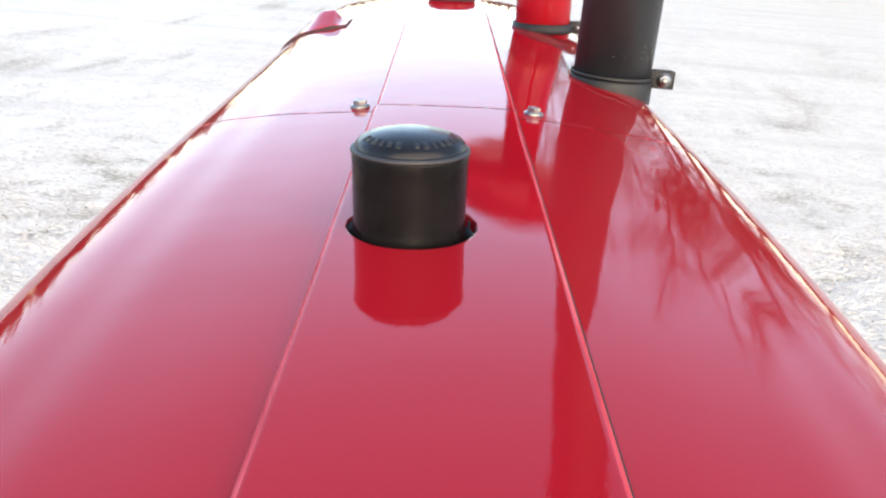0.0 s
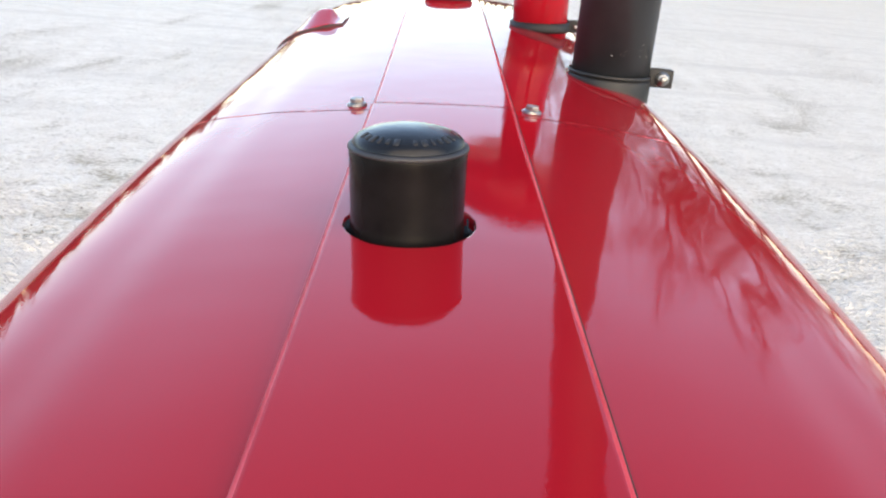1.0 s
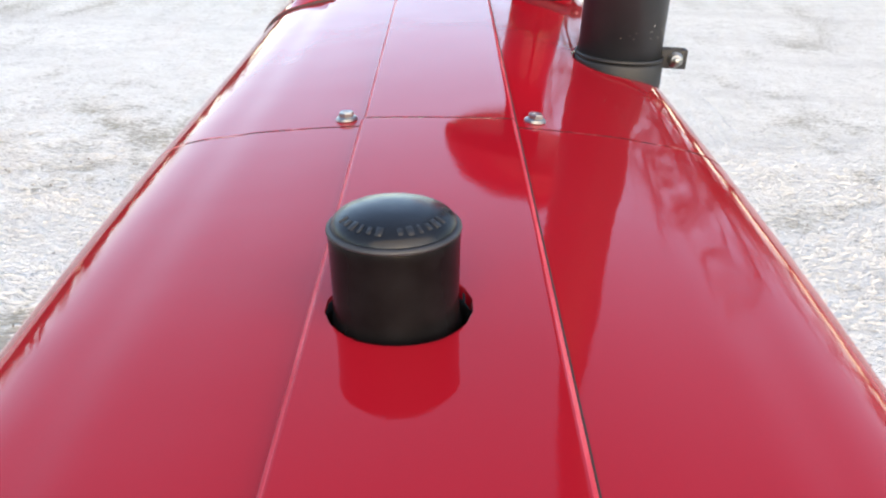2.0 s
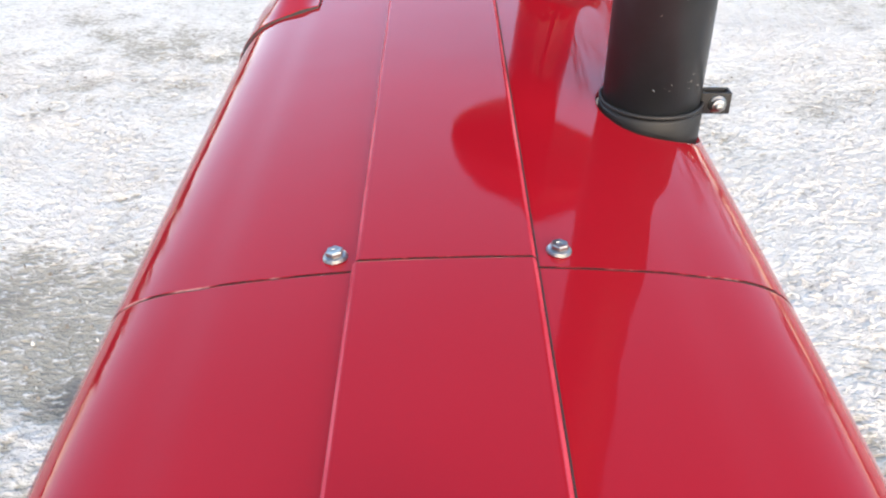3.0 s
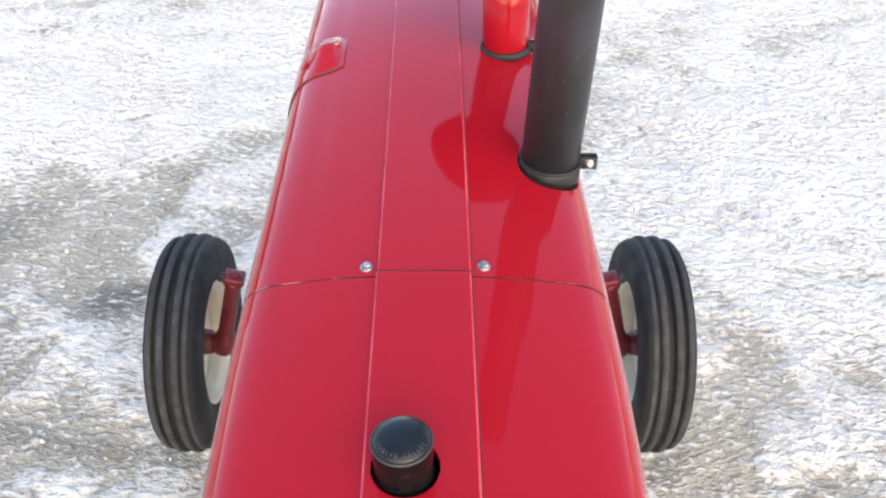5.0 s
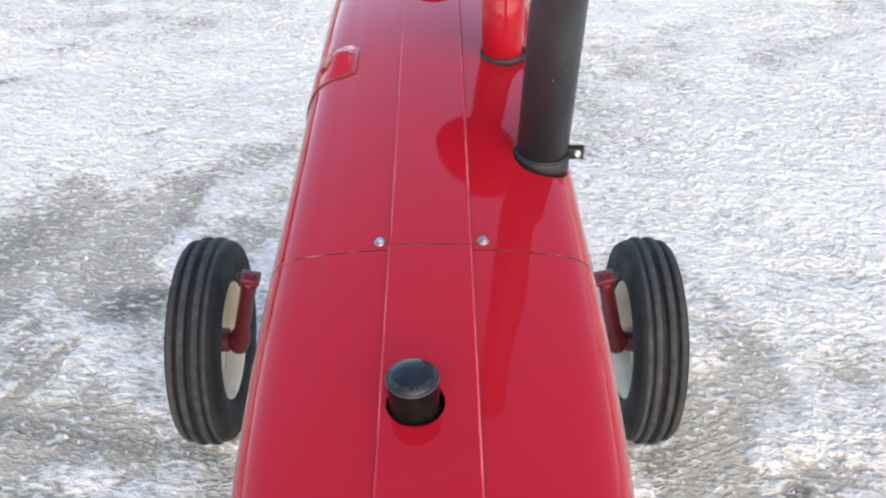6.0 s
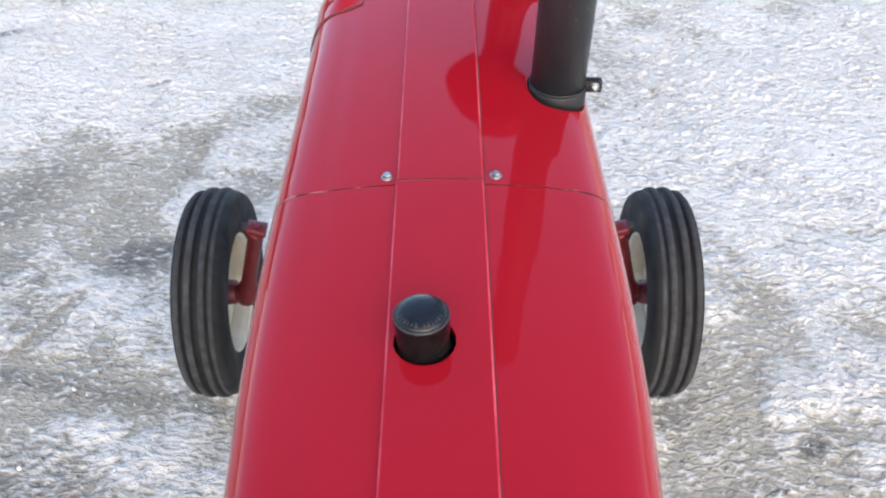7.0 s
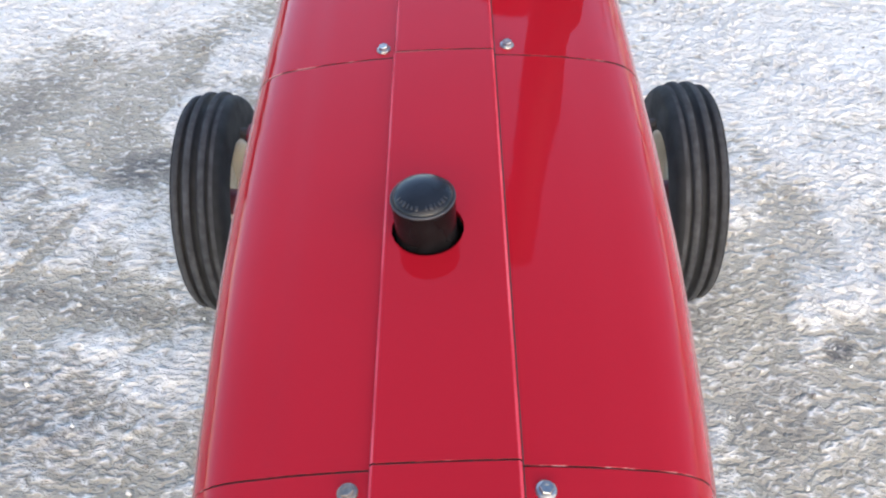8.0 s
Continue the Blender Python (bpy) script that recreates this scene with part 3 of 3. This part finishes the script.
# filler cap in its hole
CAPX, CAPY = -0.0173, -0.2985
capz = crown_z(CAPY)
cap = part("filler_cap", lathe([(0.0270, -0.06), (0.0285, -0.012), (0.0300, -0.009), (0.0302, -0.006), (0.0290, -0.003), (0.0285, 0.004), (0.0292, 0.0345), (0.0294, 0.0380),
                                (0.0290, 0.0403), (0.0276, 0.0417)], 72), PLASTIC, tractor, "black plastic filler cap with a domed top", at=pose(CAPX, CAPY, capz, 0, 0, 0))
CAPTOP = Matrix.Translation((0, 0, -0.0045))
prof = [(0.0279, 0.0455), (0.0276, 0.0464)]
prof += [(0.0275 * math.cos(a), 0.0466 + 0.0086 * math.sin(a)) for a in [k * math.pi / 2 / 8 for k in range(1, 8)]]
part("cap_dome", lathe(prof, 72), DOME, cap, "smooth domed cap top", at=CAPTOP)
# rim a little paler than the cap's side
part("cap_rim", lathe([(0.0289, 0.0434), (0.0298, 0.0442), (0.0297, 0.0452), (0.0288, 0.0460), (0.0274, 0.0465)], 72, close=True), RIM_GREY, cap, "slightly paler grey rim", at=CAPTOP)
for k in range(13):
    a = radians(203 + k * 11.0)
    if k == 6:
        continue
    ln = (0.0046, 0.0038, 0.0050)[k % 3]
    m = CAPTOP @ Matrix.Translation((0.0226 * math.cos(a), 0.0226 * math.sin(a), 0.0516)) @ Matrix.Rotation(a, 4, "Z") @ Matrix.Rotation(radians(26), 4, "Y")
    part("embossed_bar", box((ln, 0.0014 + 0.0007 * (k % 3), 0.0008), (0, 0, 0), 0.0003, seg=1), EMBOSS, cap, at=m)
# added sleeve and plate that keep stray light out of the filler hole
part("filler_hole_liner", lathe([(0.0334, -0.05), (0.0365, -0.05), (0.0365, -0.0016), (0.0334, -0.0016)], 64, close=True), PLASTIC, tractor, "black sleeve added to keep the filler hole dark", at=pose(-0.0155, CAPY, capz))
part("filler_hole_blocker", lathe([(0.001, -0.052), (0.040, -0.052), (0.040, -0.046), (0.001, -0.046)], 48), PLASTIC, tractor, at=pose(-0.0155, CAPY, capz))

# radiator cap cover standing on the front of the strip
RADY = 0.830
rz = crown_z(RADY)
rad = part("radiator_cap", lathe([(0.030, 0.004), (0.0385, 0.005), (0.0410, 0.008), (0.0412, 0.016), (0.0385, 0.022), (0.030, 0.026), (0.014, 0.028), (0.002, 0.028)], 56), RED, tractor, "low rounded red radiator cap", at=pose(0.006, RADY, rz + 0.001))
part("cap_gasket", lathe([(0.028, -0.004), (0.0400, -0.004), (0.0408, 0.001), (0.0395, 0.005), (0.028, 0.005)], 56, close=True), STRAP, rad, "black rubber gasket")

# ---- exhaust stack ----
SX, SY, SR = 0.1752, 0.2180, 0.0405
stack = part("exhaust_pipe", lathe([(SR - 0.003, 1.66), (SR, 1.66), (SR, 2.40), (SR - 0.001, 2.402), (SR - 0.003, 2.402), (SR - 0.003, 2.30)], 72), BLACK, tractor, "matt black exhaust stack with pale paint chips", at=PLUMB @ pose(SX, SY, 1.79) @ pose(0, 0, 0.008, 0, 0.7, 0) @ pose(0, 0, -1.79))
part("stack_collar", lathe([(SR + 0.0005, 1.742), (SR + 0.0026, 1.742), (SR + 0.0030, 1.752), (SR + 0.0030, 1.778), (SR + 0.0016, 1.781), (SR + 0.0005, 1.781)], 72, close=True), STRAP, stack, "black sleeve round the stack foot")
part("clamp_band", lathe([(SR + 0.0005, 1.7815), (SR + 0.0028, 1.7815), (SR + 0.0031, 1.7830), (SR + 0.0028, 1.7850), (SR + 0.0005, 1.7850)], 72, close=True), STRAP, stack, "thin black clamp band")
bm = box((0.025, 0.0028, 0.0185), (SR + 0.011, -0.010, 1.783), 0.0008)
box((0.025, 0.0028, 0.0185), (SR + 0.011, 0.001, 1.783), 0.0008, bm)
box((0.003, 0.014, 0.0185), (SR + 0.0225, -0.0045, 1.783), 0.0008, bm)
part("clamp_lug", bm, STRAP, stack, "black folded clamp lug")
hb = lathe([(0.0078, 0.0), (0.0078, 0.0012), (0.0060, 0.0014), (0.0060, 0.0052), (0.0050, 0.0060), (0.0036, 0.0061), (0.0034, 0.0088), (0.001, 0.0092)], 12)
part("clamp_bolt", hb, ZINC, stack, "small bright clamp bolt", at=pose(SR + 0.0125, -0.0116, 1.783, 90, 0, 0))
# added dark disc, blocks the bright view down the stack's hole
part("stack_hole_blocker", lathe([(SR - 0.008, 1.731), (SR + 0.0140, 1.731), (SR + 0.0140, 1.735), (SR - 0.008, 1.735)], 48, close=True), DARK, stack, at=pose(-0.006, 0, 0))

# unseen plate, added so that no light shows through the stack opening
part("stack_light_shield", box((0.098, 0.24, 0.004), (0.170, 0.259, 1.700), 0.001), DARK, tractor, "added dark plate keeping light out below the stack opening")

chips = bmesh.new()
rc = random.Random(8)
for k in range(34):
    a = radians(rc.gauss(-72, 26))
    z = rc.uniform(1.795, 1.93) if k < 26 else rc.uniform(1.93, 2.2)
    r0 = rc.choice((0.0003, 0.0004, 0.0004, 0.0005, 0.0007))
    ring = []
    for q in range(6):
        b = 2 * math.pi * q / 6
        da, dz = r0 * rc.uniform(0.6, 1.3) * math.cos(b) / SR, r0 * rc.uniform(0.6, 1.6) * math.sin(b)
        ring.append(Vector(((SR + 0.0003) * math.cos(a + da), (SR + 0.0003) * math.sin(a + da), z + dz)))
    top = [chips.verts.new(p) for p in ring]
    low = [chips.verts.new(Vector((p.x * 0.985, p.y * 0.985, p.z))) for p in ring]
    chips.faces.new(top)
    for q in range(6):
        chips.faces.new((top[q], low[q], low[(q + 1) % 6], top[(q + 1) % 6]))
tagged(part("paint_chip_specks", chips, plain("bare_chipped_metal", (0.36, 0.35, 0.33), 0.6, 0.2), stack, "pale flecks of chipped paint", smooth=False), kind="stuff")

# ---- air intake ----
PX, PY, PR = 0.1310, 0.530, 0.0378
pz = crown_z(PY)
intake = part("air_intake_pipe", lathe([(PR - 0.002, 1.70), (PR, 1.70), (PR, 2.000), (PR - 0.002, 2.000)], 64, close=True), RED, tractor, "upright glossy red air intake pipe", at=pose(PX, PY, 0))
part("clamp_band", lathe([(PR + 0.0004, pz - 0.016), (PR + 0.0032, pz - 0.016), (PR + 0.0036, pz - 0.012), (PR + 0.0032, pz - 0.0035), (PR + 0.0004, pz - 0.003)], 64, close=True), STRAP, intake, "black clamp band")
bm = box((0.018, 0.0028, 0.016), (PR + 0.009, -0.006, pz - 0.009), 0.0008)
box((0.018, 0.0028, 0.016), (PR + 0.009, 0.006, pz - 0.009), 0.0008, bm)
part("clamp_lug", bm, STRAP, intake, "black clamp lug")
part("band_tongue", box((0.010, 0.006, 0.005), (-PR - 0.006, 0, pz - 0.013), 0.0015), STRAP, intake, "black tongue of the clamp band")
part("clamp_screw", lathe([(0.0028, -0.012), (0.0028, 0.012), (0.0045, 0.0125), (0.0045, 0.016), (0.0035, 0.017)], 12, "y"), ZINC, intake, at=pose(PR + 0.010, 0, pz - 0.009))
bowl = [(0.010, 2.022), (0.092, 2.022), (0.0985, 2.024), (0.100, 2.029), (0.0998, 2.036), (0.096, 2.056), (0.084, 2.080), (0.062, 2.100), (0.035, 2.110), (0.012, 2.113), (0.002, 2.113)]
part("intake_bowl", lathe([(r, z - 0.029) for r, z in bowl], 64), RED, intake, "rounded red oval pre-cleaner bowl", at=pose(-0.002, -0.012, 0) @ Matrix.Diagonal((1.27, 1, 1, 1)))

# ---- raised access cover on the left shoulder ----
def cover_front(x):
    return curve_at([(0.135, 0.478), (0.150, 0.474), (0.165, 0.468), (0.18, 0.463), (0.195, 0.458), (0.207, 0.452), (0.216, 0.445), (0.225, 0.438), (0.236, 0.43)], x)


def smooth(a, b, x):
    t = min(1, max(0, (x - a) / (b - a)))
    return t * t * (3 - 2 * t)


def cover_place(u, v, off):
    x = curve_at(SIDE_X, u)
    y0 = cover_front(x)
    y = y0 + v * (0.90 - y0)
    rise = min(1.0, max(0.0, (y - 0.465) / 0.07)) * (1 - smooth(0.523, 0.598, y))
    across = smooth(0.1440, 0.1600, x) * (1 - smooth(0.172, 0.206, x))
    base = 0.0030 * (1 - smooth(0.52, 0.59, y)) - 0.0015 * smooth(0.55, 0.62, y)
    return side_point(u, y, -1, base + 0.0165 * rise * across + off)


a0, a1 = arc_of_x(0.1375), arc_of_x(0.236)
# the dark skirt stands in for the shadow line under the front lip
part("access_cover", sheet(spaced(a0, a1, 44), spaced(0.0, 1.0, 70, 0.003), cover_place, None, 0.0005), [RED, DARK], tractor, "raised red cover with a scooped bulge on the bonnet shoulder")

# ---- front axle and wheels ----
WX, WY, WR, WW = 0.7417, 1.2455, 0.3600, 0.160
axle = part("front_axle", box((1.05, 0.075, 0.08), (0, WY, 0.50), 0.018), CASTRED, tractor, "red cast front axle beam", at=AXLE)


def tyre_profile():
    """(radius, offset) outline of a three-rib tyre, from the inner bead over the tread to the outer bead."""
    h = WW / 2
    p = [(0.196, -h * 0.62), (0.205, -h * 0.80), (0.222, -h * 0.93), (0.25, -h * 1.02), (0.28, -h * 1.05), (0.305, -h * 1.03), (0.325, -h * 0.985), (0.336, -h * 0.94)]
    def rib(c, w, top):
        return [(top - 0.016, c - w / 2 - 0.0035), (top - 0.003, c - w / 2 - 0.0008), (top, c - w / 2 + 0.003), (top + 0.0006, c), (top, c + w / 2 - 0.003), (top - 0.003, c + w / 2 + 0.0008), (top - 0.016, c + w / 2 + 0.0035)]
    p += [(WR - 0.0175, -0.066), (WR - 0.0125, -0.054), (WR - 0.0115, -0.042)]
    p += rib(-0.0215, 0.019, WR - 0.0022)
    p += rib(0.0215, 0.019, WR - 0.0022)
    p += rib(0.058, 0.017, WR - 0.0125)
    p += [(r, -o) for r, o in p[:8]][::-1]
    return p


def build_wheel():
    wheel = new("front_wheel")
    tagged(wheel, "narrow ribbed front wheel with a cream rim")
    prof = tyre_profile()
    bm = lathe(prof + [(0.19, WW * 0.25), (0.19, -WW * 0.25)], 96, "x", close=True)
    bm.faces.ensure_lookup_table()
    for f in bm.faces:
        r = [math.hypot(v.co.y, v.co.z) for v in f.verts]
        if min(r) > WR - 0.018 and max(r) - min(r) < 0.0035:
            f.material_index = 1
    part("tyre", bm, [RUBBER, RUBWORN], wheel, "black three-rib rubber tyre with dusty ribs")
    h = WW * 0.36
    part("rim", lathe([(0.205, -h - 0.006), (0.208, -h), (0.200, -h + 0.006), (0.190, -h + 0.012), (0.180, -0.03), (0.172, -0.01), (0.172, 0.01), (0.180, 0.03), (0.190, h - 0.012), (0.200, h - 0.006), (0.208, h), (0.205, h + 0.006),
                       (0.196, h + 0.002), (0.190, h - 0.004), (0.1895, h - 0.010), (0.1785, h - 0.014), (0.177, 0.03), (0.166, 0.01), (0.166, -0.01), (0.177, -0.03), (0.1785, -h + 0.014), (0.1895, -h + 0.010), (0.190, -h + 0.004), (0.196, -h - 0.002)], 72, "x", close=True), CREAM, wheel, "cream painted steel rim")
    part("wheel_disc", lathe([(0.168, -0.004), (0.150, 0.004), (0.125, 0.016), (0.09, 0.020), (0.05, 0.020), (0.05, 0.026), (0.09, 0.026), (0.127, 0.022), (0.153, 0.010), (0.168, 0.004)], 72, "x", close=True), CREAM, wheel, "dished cream wheel disc")
    part("hub", lathe([(0.030, -0.055), (0.040, -0.050), (0.044, -0.02), (0.056, 0.0), (0.058, 0.030), (0.045, 0.036), (0.036, 0.060), (0.015, 0.068)], 40, "x"), CASTRED, wheel, "red wheel hub")
    for k in range(6):
        a = 2 * math.pi * k / 6
        part("lug_nut", lathe([(0.010, 0.024), (0.010, 0.038), (0.006, 0.041)], 6, "x", (0, 0.076 * math.cos(a), 0.076 * math.sin(a))), RUST, wheel, smooth=False)
    return wheel


wheel = build_wheel()
wheel.parent = tractor
wheel.matrix_basis = AXLE @ pose(WX, WY, WR)
copy_thing(wheel, AXLE @ pose(-WX, WY, WR, 0, 0, 180))

for sgn in (-1, 1):
    # inclined kingpin tube, with its foot at the wheel's centre
    leaned = AXLE @ pose(sgn * 0.655, WY, WR) @ Matrix.Rotation(radians(-14.3 * sgn), 4, "Y")
    knee = part("steering_knuckle", lathe([(0.022, -0.045), (0.030, -0.040), (0.033, -0.02), (0.033, 0.030), (0.028, 0.045), (0.0255, 0.06), (0.0255, 0.262), (0.0285, 0.266), (0.0285, 0.280), (0.020, 0.283)], 36), CASTRED, tractor, "red upright steering knuckle", at=leaned)
    part("spindle", lathe([(0.026, 0.0), (0.028, 0.02 * sgn), (0.0265, 0.04 * sgn), (0.024, 0.085 * sgn)], 32, "x", (0, 0, 0)), CASTRED, knee, "red stub spindle", at=Matrix.Rotation(radians(14.3 * sgn), 4, "Y"))
    part("steering_arm", box((0.064, 0.056, 0.024), (0.0, 0, 0.292), 0.006), CASTRED, knee, "red steering arm block")
    part("tie_rod_end", lathe([(0.010, 0.262), (0.014, 0.265), (0.014, 0.288), (0.009, 0.292)], 24, "z", (0.040 * sgn, 0.012, 0)), DARK, knee, "dark tie rod end")
    part("kingpin_nut", lathe([(0.017, 0.303), (0.017, 0.311), (0.010, 0.314)], 6), CASTRED, knee, smooth=False)


# ---- bare trees round the yard ----
def build_tree(seed, height):
    rnd = random.Random(seed)
    limbs, twigs = bmesh.new(), bmesh.new()

    def grow(p, d, length, r, level):
        n = 5 if level < 2 else 3
        path, radii = [p], [r]
        for k in range(n):
            d = (d + Vector((rnd.gauss(0, 0.13), rnd.gauss(0, 0.13), rnd.gauss(0.03, 0.06)))).normalized()
            p = p + d * length / n
            path.append(p)
            radii.append(r * (1 - 0.62 * (k + 1) / n))
        tube(path, radii, 7 if level == 0 else 5 if level < 3 else 3, limbs if level < 3 else twigs)
        if level >= 4:
            return
        kids = (8, 6, 6, 5)[level]
        for k in range(kids):
            f = 0.35 + 0.65 * (k + rnd.random()) / kids
            i = min(n - 1, int(f * n))
            q = path[i].lerp(path[i + 1], f * n - i if f < 1 else 1)
            az = rnd.uniform(0, 2 * math.pi)
            side = d.orthogonal().normalized()
            side.rotate(Matrix.Rotation(az, 3, d))
            nd_ = (d * rnd.uniform(0.5, 1.0) + side * rnd.uniform(0.55, 0.95)).normalized()
            grow(q, nd_, length * rnd.uniform(0.42, 0.66), r * rnd.uniform(0.34, 0.5), level + 1)

    grow(Vector((0, 0, -0.05)), Vector((0, 0, 1)), height * 0.55, height * 0.022, 0)
    tree = thing("bare_tree", "tall leafless grey tree standing in the snow", "tree", "bare trees round the yard")
    part("trunk", limbs, BARK, tree)
    tagged(part("crown", twigs, BARK, tree, "bare branching twigs"), kind="stuff")
    return tree


kinds = [build_tree(5, 33.0), build_tree(9, 22.0), build_tree(23, 29.0)]
rnd = random.Random(4)
spots = [(15.0, 62), (24.5, 64), (20.0, 60), (17.0, 68), (28.5, 70), (12.5, 72), (22.5, 66)]
for k in range(7):
    spots.append((36 + k * 8 + rnd.uniform(-2, 2), rnd.uniform(95, 125)))
for k in range(22):
    spots.append((100 + k * 8.5 + rnd.uniform(-3, 3), rnd.uniform(150, 190)))
for k in range(10):
    spots.append((-46 + k * 3.4 + rnd.uniform(-1.2, 1.2), rnd.uniform(185, 215)))
for i, (az, dist) in enumerate(spots):
    a = radians(az)
    m = pose(dist * math.sin(a), dist * math.cos(a), 0.01, 0, 0, rnd.uniform(0, 360))
    if i < 3:
        kinds[i].matrix_basis = m
    else:
        copy_thing(kinds[i % 3], m)


def far_woods():
    bm = bmesh.new()
    r2 = random.Random(11)
    for k in range(1500):
        a = 2 * math.pi * k / 1500 + r2.uniform(-0.004, 0.004)
        d = r2.uniform(190, 240)
        c = Vector((d * math.sin(a), d * math.cos(a), 0))
        h = r2.uniform(8.5, 15) * (3.1 if -0.82 < math.atan2(c.x, c.y) < -0.33 else 1.0) * (0.8 + 0.35 * math.sin(a * 5 + 1) * math.sin(a * 11))
        w = r2.uniform(0.8, 2.0)
        side = Vector((math.cos(a), -math.sin(a), 0))
        prev = None
        for t in (0, 0.3, 0.55, 0.8, 1.0):
            ww = w * (0.5 + 1.6 * t * (1 - t)) * (1.05 - t * t) + 0.05
            ring = [bm.verts.new(c + Vector((ww * math.cos(q), ww * math.sin(q), h * t)) + side * r2.uniform(-0.4, 0.4)) for q in (0, 2.1, 4.2)]
            if prev:
                for i in range(3):
                    bm.faces.new((prev[i], prev[(i + 1) % 3], ring[(i + 1) % 3], ring[i]))
            prev = ring
    ob = new("far_woods", link_mesh("far_woods", bm, BARK))
    tagged(ob, "distant grey belt of winter woods behind the snow field", "woods", kind="stuff")


far_woods()
